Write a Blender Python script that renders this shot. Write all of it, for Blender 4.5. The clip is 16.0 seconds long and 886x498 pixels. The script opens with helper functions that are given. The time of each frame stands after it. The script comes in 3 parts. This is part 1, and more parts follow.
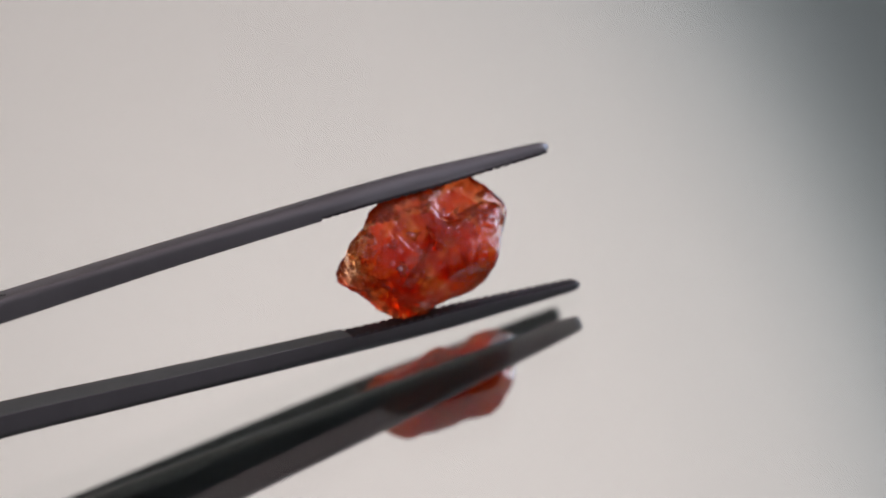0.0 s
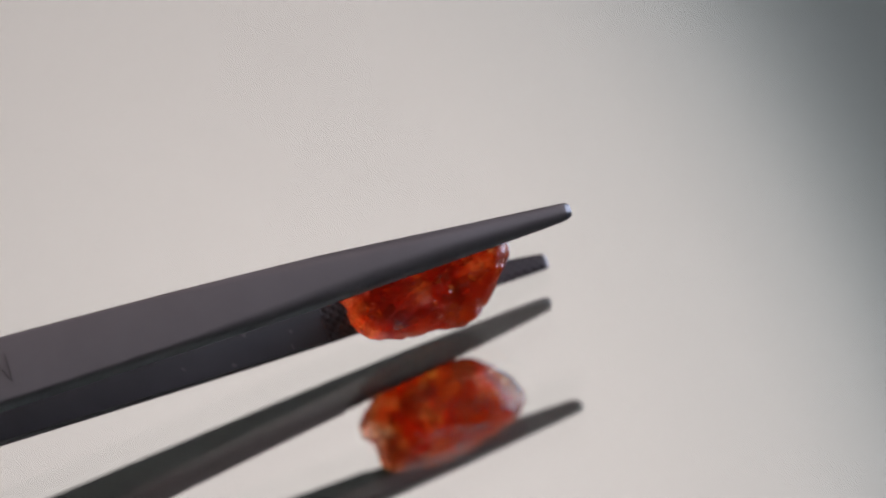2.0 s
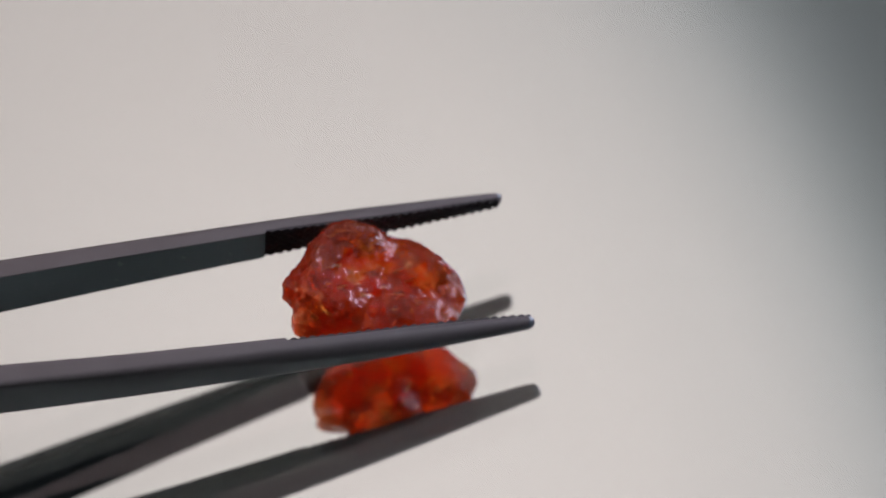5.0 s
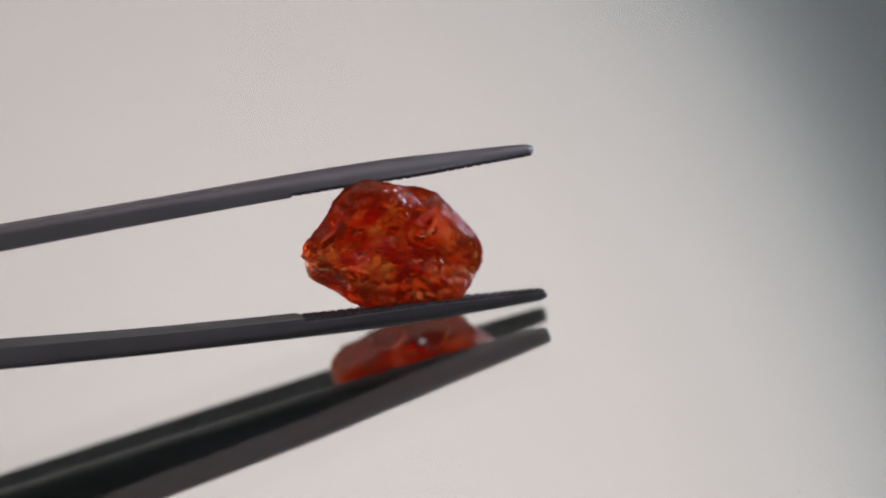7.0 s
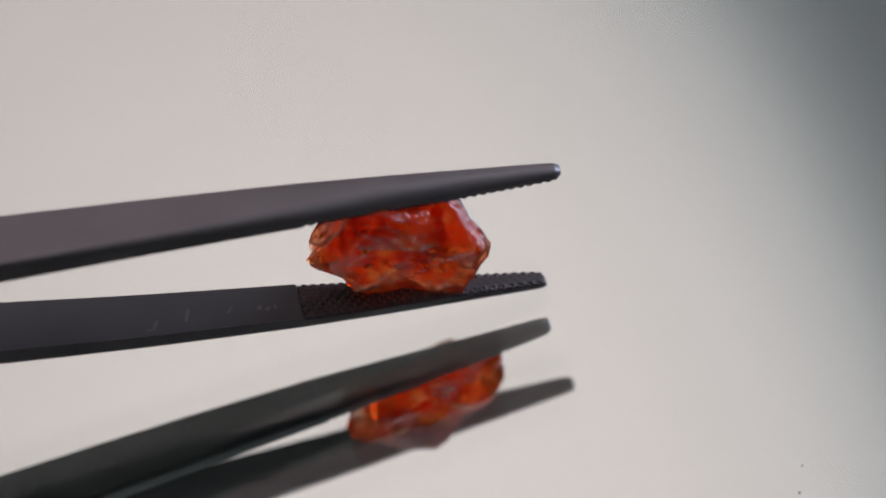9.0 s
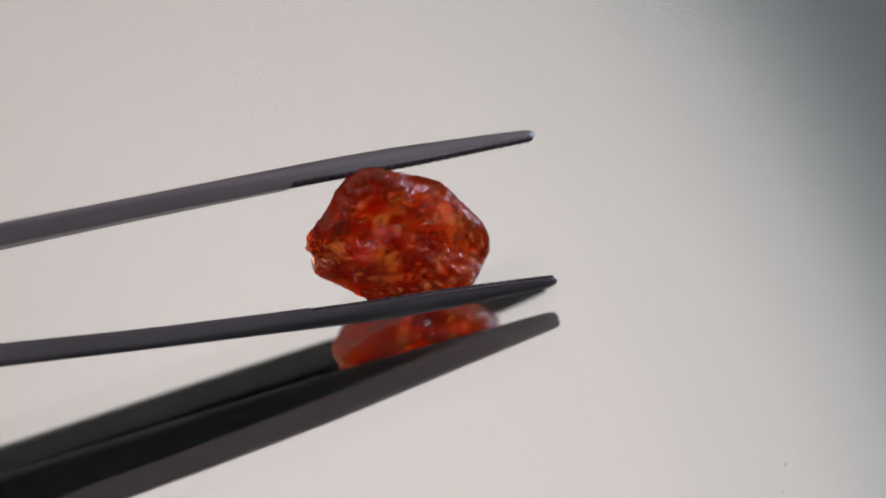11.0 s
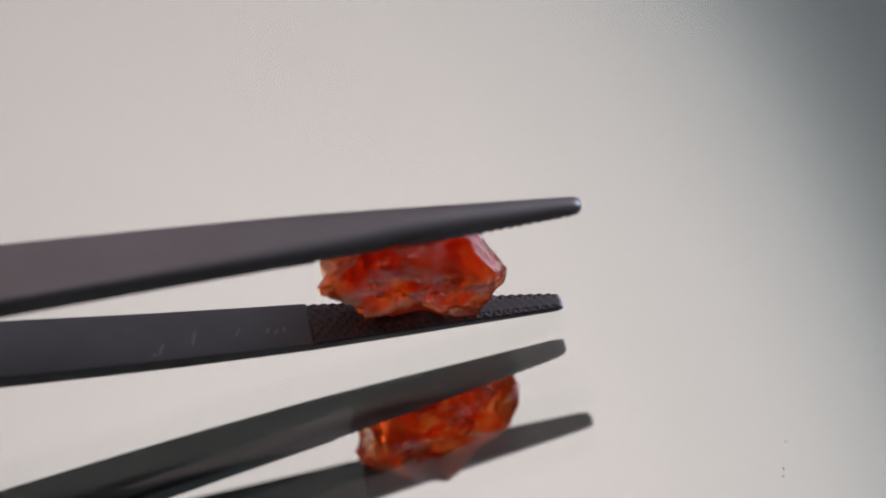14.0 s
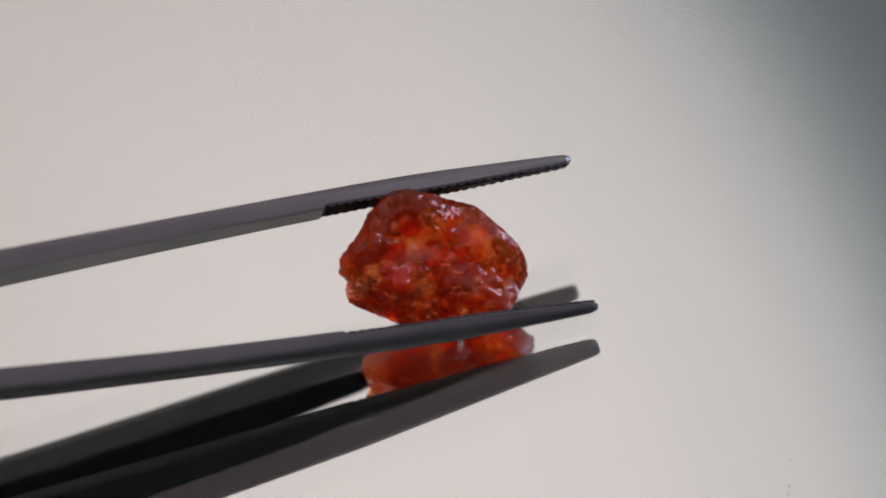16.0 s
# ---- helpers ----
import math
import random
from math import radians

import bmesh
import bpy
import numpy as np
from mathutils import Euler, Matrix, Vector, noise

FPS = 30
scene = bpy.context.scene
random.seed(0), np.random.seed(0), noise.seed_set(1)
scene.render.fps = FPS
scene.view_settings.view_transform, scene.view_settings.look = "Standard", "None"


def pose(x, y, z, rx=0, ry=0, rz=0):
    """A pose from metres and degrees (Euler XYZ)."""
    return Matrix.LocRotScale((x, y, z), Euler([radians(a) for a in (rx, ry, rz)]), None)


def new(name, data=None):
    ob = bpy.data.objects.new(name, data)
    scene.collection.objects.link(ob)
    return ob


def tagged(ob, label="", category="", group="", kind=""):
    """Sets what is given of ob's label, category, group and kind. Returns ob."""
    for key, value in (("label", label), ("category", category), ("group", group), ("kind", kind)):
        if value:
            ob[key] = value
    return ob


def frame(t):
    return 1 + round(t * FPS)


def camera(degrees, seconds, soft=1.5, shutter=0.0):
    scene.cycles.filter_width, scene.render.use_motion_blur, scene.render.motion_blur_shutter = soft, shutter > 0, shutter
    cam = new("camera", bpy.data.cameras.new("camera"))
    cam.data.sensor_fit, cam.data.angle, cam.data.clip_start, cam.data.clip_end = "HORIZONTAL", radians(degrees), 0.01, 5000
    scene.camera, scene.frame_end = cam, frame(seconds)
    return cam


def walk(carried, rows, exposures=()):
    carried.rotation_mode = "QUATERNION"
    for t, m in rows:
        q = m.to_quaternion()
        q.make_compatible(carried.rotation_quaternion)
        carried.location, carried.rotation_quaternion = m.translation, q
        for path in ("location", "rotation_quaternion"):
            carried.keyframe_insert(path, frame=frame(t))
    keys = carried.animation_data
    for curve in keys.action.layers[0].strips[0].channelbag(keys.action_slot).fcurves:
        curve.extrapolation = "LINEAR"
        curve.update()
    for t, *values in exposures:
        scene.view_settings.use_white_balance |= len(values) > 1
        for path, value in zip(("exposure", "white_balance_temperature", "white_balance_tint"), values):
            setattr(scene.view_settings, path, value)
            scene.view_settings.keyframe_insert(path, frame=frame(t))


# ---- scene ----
MM = 0.001

# ---------------------------------------------------------------- camera
cam = camera(26, 16.0, soft=1.9)
cam.data.dof.use_dof = True
cam.data.dof.focus_distance = 0.0825
cam.data.dof.aperture_fstop = 29.0
TURN = (38.631, 5.263, -6.548)
# the hand-held camera sinks slowly to the mirror: seconds, millimetres
EYE = [
    (0, 0.262, -55.398, 70.643), (0.5, 0.262, -55.398, 70.750), (1, 0.262, -55.398, 71.022), (1.5, 0.262, -55.398, 71.424),
    (2, 0.262, -55.398, 71.460), (2.5, 0.262, -55.398, 71.317), (3, 0.262, -55.398, 71.117), (3.5, 0.262, -55.398, 70.900),
    (4, 0.262, -55.398, 70.515), (6.5, 0.262, -55.398, 69.553), (7, 0.262, -55.398, 69.033), (7.5, 0.028, -55.627, 68.892),
    (8, 0.117, -55.868, 68.812), (8.5, 0.059, -56.013, 68.701), (9, 0.000, -56.157, 68.426), (9.5, 0.188, -56.300, 68.251),
    (12, 0.925, -55.627, 67.337), (12.5, 0.900, -55.854, 67.270), (13, 0.798, -56.224, 67.612), (13.5, 0.696, -56.594, 67.535),
    (14, 0.596, -56.763, 67.351), (14.5, 0.536, -56.832, 67.302), (15, 0.674, -56.628, 67.337), (15.5, 0.741, -55.821, 66.879),
    (16, 0.676, -55.531, 66.742),
]
walk(cam, [(t, pose(x * MM, y * MM, z * MM, *TURN)) for t, x, y, z in EYE])

# poses of the tweezers: seconds, millimetres, degrees
GRIP = [
    (0, 5.825, 0.220, 2.921, 48.33, 6.11, 14.51), (0.3, 6.373, -0.307, 3.357, 57.67, 5.50, 14.06),
    (0.5, 6.583, -0.366, 3.472, 65.83, 5.12, 14.02), (0.7, 6.362, 0.638, 3.629, 73.50, 4.77, 14.99),
    (1, 6.216, 0.386, 3.771, 78.73, 4.38, 15.75), (1.3, 6.196, -0.149, 3.809, 89.44, 4.20, 15.20),
    (1.5, 6.025, -0.825, 3.774, 97.55, 4.04, 14.59), (1.7, 6.167, -1.305, 3.570, 106.01, 4.31, 14.00),
    (2, 5.451, -0.831, 3.591, 110.34, 4.62, 13.12), (2.3, 3.753, -0.812, 3.479, 114.43, 4.98, 13.07),
    (2.5, 2.738, -0.208, 3.412, 116.57, 5.08, 12.93), (2.7, 2.820, 0.114, 3.286, 120.02, 5.38, 12.66),
    (3, 2.916, -0.492, 3.198, 122.51, 5.62, 11.75), (3.3, 2.775, -0.911, 2.918, 130.99, 6.17, 10.51),
    (3.5, 2.931, -1.563, 2.595, 140.14, 6.41, 9.43), (3.7, 3.522, -1.405, 2.386, 143.65, 6.75, 8.49),
    (4, 3.467, -1.939, 2.300, 150.83, 7.30, 7.22), (4.2, 3.419, -2.155, 2.327, 161.06, 7.58, 6.64),
    (6.3, 3.619, -0.875, 2.098, -149.55, 10.29, 6.45), (6.5, 3.875, -0.906, 2.274, -146.03, 10.40, 6.27),
    (6.8, 4.442, -0.855, 2.665, -138.12, 10.13, 6.50), (7, 4.619, -1.170, 2.838, -134.32, 10.04, 6.32),
    (7.3, 4.657, -1.114, 2.894, -128.35, 9.93, 5.94), (7.5, 4.535, -1.619, 3.205, -124.81, 9.92, 5.59),
    (7.7, 4.543, -1.895, 3.350, -118.51, 9.80, 5.54), (8, 4.874, -2.567, 3.547, -111.35, 9.89, 5.38),
    (8.3, 4.677, -2.779, 3.581, -108.23, 9.43, 5.37), (8.5, 4.978, -3.139, 3.710, -103.20, 9.51, 5.25),
    (8.7, 4.561, -3.493, 3.667, -99.06, 9.46, 5.13), (9, 4.782, -3.590, 3.796, -96.86, 9.78, 4.93),
    (9.3, 4.848, -3.404, 3.706, -101.07, 9.46, 5.26), (9.5, 5.019, -3.033, 3.666, -107.74, 9.36, 5.48),
    (9.7, 5.088, -2.693, 3.573, -112.64, 9.05, 5.78), (11.8, 5.943, -1.603, 2.049, -149.89, 8.95, 7.06),
    (12, 6.057, -2.134, 2.427, -142.52, 8.75, 6.43), (12.3, 5.968, -3.423, 2.932, -133.52, 8.05, 5.27),
    (12.5, 6.308, -3.919, 3.157, -124.87, 8.18, 4.75), (12.7, 6.162, -4.308, 3.554, -119.27, 8.06, 4.69),
    (13, 5.855, -4.812, 3.561, -111.10, 8.71, 4.54), (13.3, 6.044, -5.312, 3.734, -102.33, 9.04, 4.76),
    (13.5, 5.922, -5.845, 3.763, -97.07, 9.45, 4.75), (13.7, 6.032, -6.031, 3.780, -93.17, 9.18, 4.46),
    (14, 5.831, -6.712, 3.762, -90.00, 9.25, 3.92), (14.3, 5.760, -6.977, 3.790, -89.91, 8.91, 3.99),
    (14.5, 6.137, -6.651, 3.772, -93.75, 8.91, 4.14), (14.7, 6.079, -5.850, 3.700, -102.75, 8.46, 4.42),
    (15, 6.193, -5.112, 3.464, -114.65, 8.24, 4.61), (15.3, 6.091, -4.925, 3.379, -121.30, 7.21, 4.33),
    (15.5, 6.504, -4.755, 3.054, -128.47, 6.80, 4.16), (15.7, 6.502, -4.442, 2.788, -136.39, 6.90, 4.88),
    (16, 6.718, -3.536, 2.091, -150.21, 8.17, 6.28),
]

# ---------------------------------------------------------------- light
world = bpy.data.worlds.new("room_air")
scene.world = world
world.use_nodes = True
world.node_tree.nodes["Background"].inputs["Color"].default_value = (0, 0, 0, 1)
world.node_tree.nodes["Background"].inputs["Strength"].default_value = 0.0
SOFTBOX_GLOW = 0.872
FILL_GLOW = 0.55
WINDOW_GLOW = 7.6
scene.view_settings.exposure = 0.0


# ---------------------------------------------------------------- materials
def material(name):
    m = bpy.data.materials.new(name)
    m.use_nodes = True
    return m, m.node_tree.nodes, m.node_tree.links, m.node_tree.nodes["Principled BSDF"]


def noise_node(nodes, links, scale, detail=3.0, rough=0.5, distortion=0.0):
    coord = nodes.new("ShaderNodeTexCoord")
    tex = nodes.new("ShaderNodeTexNoise")
    tex.inputs["Scale"].default_value = scale
    tex.inputs["Detail"].default_value = detail
    tex.inputs["Roughness"].default_value = rough
    tex.inputs["Distortion"].default_value = distortion
    links.new(coord.outputs["Object"], tex.inputs["Vector"])
    return tex


def ramp(nodes, links, source, stops):
    r = nodes.new("ShaderNodeValToRGB")
    while len(r.color_ramp.elements) < len(stops):
        r.color_ramp.elements.new(0.5)
    for el, (at, col) in zip(r.color_ramp.elements, stops):
        el.position, el.color = at, (*col, 1)
    links.new(source, r.inputs["Fac"])
    return r


def bump(nodes, links, source, shader, strength, distance):
    b = nodes.new("ShaderNodeBump")
    b.inputs["Strength"].default_value = strength
    b.inputs["Distance"].default_value = distance
    links.new(source, b.inputs["Height"])
    links.new(b.outputs["Normal"], shader.inputs["Normal"])


def paint(name, colour, spread=0.06, rough=0.7, scale=6.0):
    m, nodes, links, sh = material(name)
    tex = noise_node(nodes, links, scale, 5)
    low = [c * (1 - spread) for c in colour]
    r = ramp(nodes, links, tex.outputs["Fac"], [(0.3, low), (0.7, colour)])
    links.new(r.outputs["Color"], sh.inputs["Base Color"])
    sh.inputs["Roughness"].default_value = rough
    bump(nodes, links, tex.outputs["Fac"], sh, 0.1, 0.01)
    return m


def steel(name, low, high, rough):
    m, nodes, links, sh = material(name)
    fine = noise_node(nodes, links, 9000, 2)
    wide = noise_node(nodes, links, 350, 4)
    r = ramp(nodes, links, wide.outputs["Fac"], [(0.3, low), (0.7, high)])
    links.new(r.outputs["Color"], sh.inputs["Base Color"])
    sh.inputs["Metallic"].default_value = 1.0
    rr = ramp(nodes, links, wide.outputs["Fac"], [(0.25, (rough - 0.06,) * 3), (0.75, (rough + 0.06,) * 3)])
    links.new(rr.outputs["Color"], sh.inputs["Roughness"])
    bump(nodes, links, fine.outputs["Fac"], sh, 0.12, 0.00002)
    return m


def coating(name, low, high, rough, worn=0.0):
    """Thin satin anti-glare coat on steel: dark body, weak sheen, faint streaks; worn: rubbed greyer to the points,
    some window light painted in.
    """
    m, nodes, links, sh = material(name)
    fine = noise_node(nodes, links, 7000, 3)
    wide = noise_node(nodes, links, 260, 5, 0.6)
    r = ramp(nodes, links, wide.outputs["Fac"], [(0.3, low), (0.7, high)])
    coord = nodes.new("ShaderNodeTexCoord")
    split = nodes.new("ShaderNodeSeparateXYZ")
    links.new(coord.outputs["Object"], split.inputs["Vector"])
    near_tip = nodes.new("ShaderNodeMapRange")
    near_tip.inputs["From Min"].default_value, near_tip.inputs["From Max"].default_value = -0.017, -0.004
    near_tip.inputs["To Max"].default_value = worn
    links.new(split.outputs["X"], near_tip.inputs["Value"])
    tip_grey = nodes.new("ShaderNodeMix")
    tip_grey.data_type = "RGBA"
    tip_grey.inputs["B"].default_value = (0.20, 0.188, 0.195, 1)
    links.new(near_tip.outputs["Result"], tip_grey.inputs["Factor"])
    links.new(r.outputs["Color"], tip_grey.inputs["A"])
    links.new(tip_grey.outputs["Result"], sh.inputs["Base Color"])
    sh.inputs["Metallic"].default_value = 0.5
    sh.inputs["IOR"].default_value = 1.5
    rr = ramp(nodes, links, wide.outputs["Fac"], [(0.25, (rough - 0.05,) * 3), (0.75, (rough + 0.07,) * 3)])
    links.new(rr.outputs["Color"], sh.inputs["Roughness"])
    bump(nodes, links, fine.outputs["Fac"], sh, 0.15, 0.00002)
    return m


def gem_material(name, pale, mid, deep, milky):
    """Outer skin of the crystal: clear, tinted in patches, glossy fracture faces with duller chips; paler in a few zones."""
    m, nodes, links, sh = material(name)
    wide = noise_node(nodes, links, 420, 4, 0.55, 0.8)
    fine = noise_node(nodes, links, 1100, 2, 0.5, 0.5)
    r = ramp(nodes, links, wide.outputs["Fac"], [(0.36, deep), (0.50, mid), (0.64, pale)])
    coord = nodes.new("ShaderNodeTexCoord")
    colour = r.outputs["Color"]
    # clearer zones: middle in metres, inner and outer radius, colour, strength
    for middle, inner, outer, tone, most in (((-0.0036, 0.0002, 0.0), 0.0005, 0.0013, (0.97, 0.86, 0.74, 1), 0.75),
                                             ((0.0015, 0.0007, -0.0016), 0.0005, 0.0017, (0.98, 0.70, 0.33, 1), 0.85),
                                             ((-0.0015, 0.0007, -0.0016), 0.0004, 0.0016, (0.98, 0.68, 0.31, 1), 0.80)):
        away = nodes.new("ShaderNodeVectorMath")
        away.operation = "DISTANCE"
        links.new(coord.outputs["Object"], away.inputs[0])
        away.inputs[1].default_value = middle
        uneven = nodes.new("ShaderNodeMath")
        uneven.operation = "MULTIPLY_ADD"
        uneven.inputs[1].default_value = 0.0016
        uneven.inputs[2].default_value = -0.0008
        links.new(fine.outputs["Fac"], uneven.inputs[0])
        edge = nodes.new("ShaderNodeMath")
        links.new(away.outputs["Value"], edge.inputs[0])
        links.new(uneven.outputs[0], edge.inputs[1])
        fade = nodes.new("ShaderNodeMapRange")
        fade.inputs["From Min"].default_value, fade.inputs["From Max"].default_value = outer, inner
        fade.inputs["To Max"].default_value = most
        links.new(edge.outputs[0], fade.inputs["Value"])
        zone = nodes.new("ShaderNodeMix")
        zone.data_type = "RGBA"
        zone.inputs["B"].default_value = tone
        links.new(fade.outputs["Result"], zone.inputs["Factor"])
        links.new(colour, zone.inputs["A"])
        colour = zone.outputs["Result"]
    links.new(colour, sh.inputs["Base Color"])
    sh.inputs["Transmission Weight"].default_value = 1.0
    sh.inputs["IOR"].default_value = 1.50
    sh.inputs["Specular IOR Level"].default_value = 0.20
    rr = ramp(nodes, links, fine.outputs["Fac"], [(0.38, (0.07,) * 3), (0.72, (0.25,) * 3)])
    links.new(rr.outputs["Color"], sh.inputs["Roughness"])
    bump(nodes, links, fine.outputs["Fac"], sh, 0.12, 0.00008)
    haze = ramp(nodes, links, wide.outputs["Fac"], [(0.36, deep), (0.64, mid)])
    through_light = nodes.new("ShaderNodeBsdfTranslucent")
    links.new(haze.outputs["Color"], through_light.inputs["Color"])
    thrown = nodes.new("ShaderNodeBsdfDiffuse")
    links.new(haze.outputs["Color"], thrown.inputs["Color"])
    milk = nodes.new("ShaderNodeMixShader")
    milk.inputs["Fac"].default_value = 0.35
    links.new(through_light.outputs["BSDF"], milk.inputs[1])
    links.new(thrown.outputs["BSDF"], milk.inputs[2])
    share = ramp(nodes, links, wide.outputs["Fac"], [(0.4, (milky * 1.5,) * 3), (0.65, (milky * 0.5,) * 3)])
    mix = nodes.new("ShaderNodeMixShader")
    links.new(share.outputs["Color"], mix.inputs["Fac"])
    links.new(sh.outputs["BSDF"], mix.inputs[1])
    links.new(milk.outputs["Shader"], mix.inputs[2])
    links.new(mix.outputs["Shader"], nodes["Material Output"].inputs["Surface"])
    return m


def tint_shell(name, pale, deep, scale, cloud, low=0.40, high=0.60):
    """Added shell inside the crystal, standing in for absorption: patchy tint, faint clouds."""
    m, nodes, links, sh = material(name)
    tex = noise_node(nodes, links, scale, 2, 0.5, 0.8)
    coord = nodes.new("ShaderNodeTexCoord")
    warp = nodes.new("ShaderNodeMix")
    warp.data_type = "VECTOR"
    warp.inputs["Factor"].default_value = 0.0006
    links.new(coord.outputs["Object"], warp.inputs["A"])
    links.new(tex.outputs["Color"], warp.inputs["B"])
    cells = nodes.new("ShaderNodeTexVoronoi")
    cells.inputs["Scale"].default_value = scale * 2.6
    links.new(warp.outputs["Result"], cells.inputs["Vector"])
    split = nodes.new("ShaderNodeSeparateColor")
    links.new(cells.outputs["Color"], split.inputs["Color"])
    level = nodes.new("ShaderNodeMix")
    level.inputs["Factor"].default_value = 0.65
    links.new(tex.outputs["Fac"], level.inputs["A"])
    links.new(split.outputs["Red"], level.inputs["B"])
    r = ramp(nodes, links, level.outputs["Result"], [(low, deep), (high, pale)])
    clear = nodes.new("ShaderNodeBsdfTransparent")
    links.new(r.outputs["Color"], clear.inputs["Color"])
    through_light = nodes.new("ShaderNodeBsdfTranslucent")
    links.new(r.outputs["Color"], through_light.inputs["Color"])
    thrown = nodes.new("ShaderNodeBsdfDiffuse")
    thrown.inputs["Color"].default_value = (0.88, 0.16, 0.07, 1)
    milk = nodes.new("ShaderNodeMixShader")
    links.new(through_light.outputs["BSDF"], milk.inputs[1])
    links.new(thrown.outputs["BSDF"], milk.inputs[2])
    mix = nodes.new("ShaderNodeMixShader")
    mix.inputs["Fac"].default_value = cloud
    links.new(clear.outputs["BSDF"], mix.inputs[1])
    links.new(milk.outputs["Shader"], mix.inputs[2])
    links.new(mix.outputs["Shader"], nodes["Material Output"].inputs["Surface"])
    return m


def fracture_material():
    """An open crack inside the crystal: clear in parts, a golden mirror in others."""
    m, nodes, links, sh = material("golden_fracture")
    tex = noise_node(nodes, links, 1500, 3)
    clear = nodes.new("ShaderNodeBsdfTransparent")
    clear.inputs["Color"].default_value = (1.0, 0.86, 0.62, 1)
    sh.inputs["Base Color"].default_value = (1.0, 0.76, 0.36, 1)
    sh.inputs["Roughness"].default_value = 0.34
    sh.inputs["Metallic"].default_value = 1.0
    share = ramp(nodes, links, tex.outputs["Fac"], [(0.35, (0.25,) * 3), (0.60, (0.95,) * 3)])
    mix = nodes.new("ShaderNodeMixShader")
    links.new(share.outputs["Color"], mix.inputs["Fac"])
    links.new(clear.outputs["BSDF"], mix.inputs[1])
    links.new(sh.outputs["BSDF"], mix.inputs[2])
    links.new(mix.outputs["Shader"], nodes["Material Output"].inputs["Surface"])
    return m


GUNMETAL = coating("dark_satin_coating", (0.150, 0.133, 0.128), (0.183, 0.163, 0.157), 0.52, 0.25)
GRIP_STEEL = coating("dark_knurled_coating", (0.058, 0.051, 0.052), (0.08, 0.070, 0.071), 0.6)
# flat inner faces: darker and bluer than the outer coat
INNER_FACE = coating("dark_inner_face", (0.054, 0.054, 0.057), (0.076, 0.076, 0.080), 0.42)
SCRATCH = coating("rubbed_scratch", (0.09, 0.088, 0.088), (0.16, 0.156, 0.152), 0.55)
WORN_STEEL = steel("worn_bright_steel", (0.19, 0.20, 0.215), (0.26, 0.272, 0.29), 0.5)
ENGRAVING = coating("engraved_line", (0.03, 0.027, 0.027), (0.05, 0.045, 0.045), 0.6)
GEM = gem_material("rough_orange_garnet", (0.99, 0.40, 0.12), (0.97, 0.24, 0.065), (0.94, 0.12, 0.03), 0.18)
OUTER_TINT = tint_shell("orange_red_tint", (1.0, 0.99, 0.90), (0.96, 0.38, 0.145), 420, 0.08, 0.42, 0.54)
INNER_TINT = tint_shell("deep_red_tint", (1.0, 0.95, 0.74), (0.85, 0.24, 0.09), 520, 0.08, 0.42, 0.54)
FLAKE = fracture_material()
WALL_PAINT = paint("matt_wall_paint", (0.055, 0.055, 0.06))
CEILING_PAINT = paint("matt_ceiling_paint", (0.78, 0.78, 0.78))
FLOOR_PAINT = paint("grey_floor_coating", (0.08, 0.08, 0.08))
TABLE_PAINT = paint("grey_table_laminate", (0.16, 0.155, 0.15), 0.04, 0.4, 20)
DARK_FABRIC = paint("black_softbox_fabric", (0.03, 0.03, 0.03), 0.2, 0.9, 60)
DUST = paint("grey_dust", (0.80, 0.77, 0.76), 0.2, 0.95, 4000)


def glass_material():
    m, nodes, links, sh = material("float_glass")
    sh.inputs["Base Color"].default_value = (0.90, 0.975, 0.953, 1)
    sh.inputs["Transmission Weight"].default_value = 1.0
    sh.inputs["IOR"].default_value = 1.5
    tex = noise_node(nodes, links, 60, 4)
    rr = ramp(nodes, links, tex.outputs["Fac"], [(0.4, (0.0,) * 3), (0.9, (0.015,) * 3)])
    links.new(rr.outputs["Color"], sh.inputs["Roughness"])
    return m


def silver_material():
    m, nodes, links, sh = material("mirror_silvering")
    tex = noise_node(nodes, links, 40, 3)
    r = ramp(nodes, links, tex.outputs["Fac"], [(0.3, (0.90, 0.90, 0.895)), (0.7, (0.92, 0.92, 0.915))])
    links.new(r.outputs["Color"], sh.inputs["Base Color"])
    sh.inputs["Metallic"].default_value = 1.0
    sh.inputs["Roughness"].default_value = 0.0
    return m


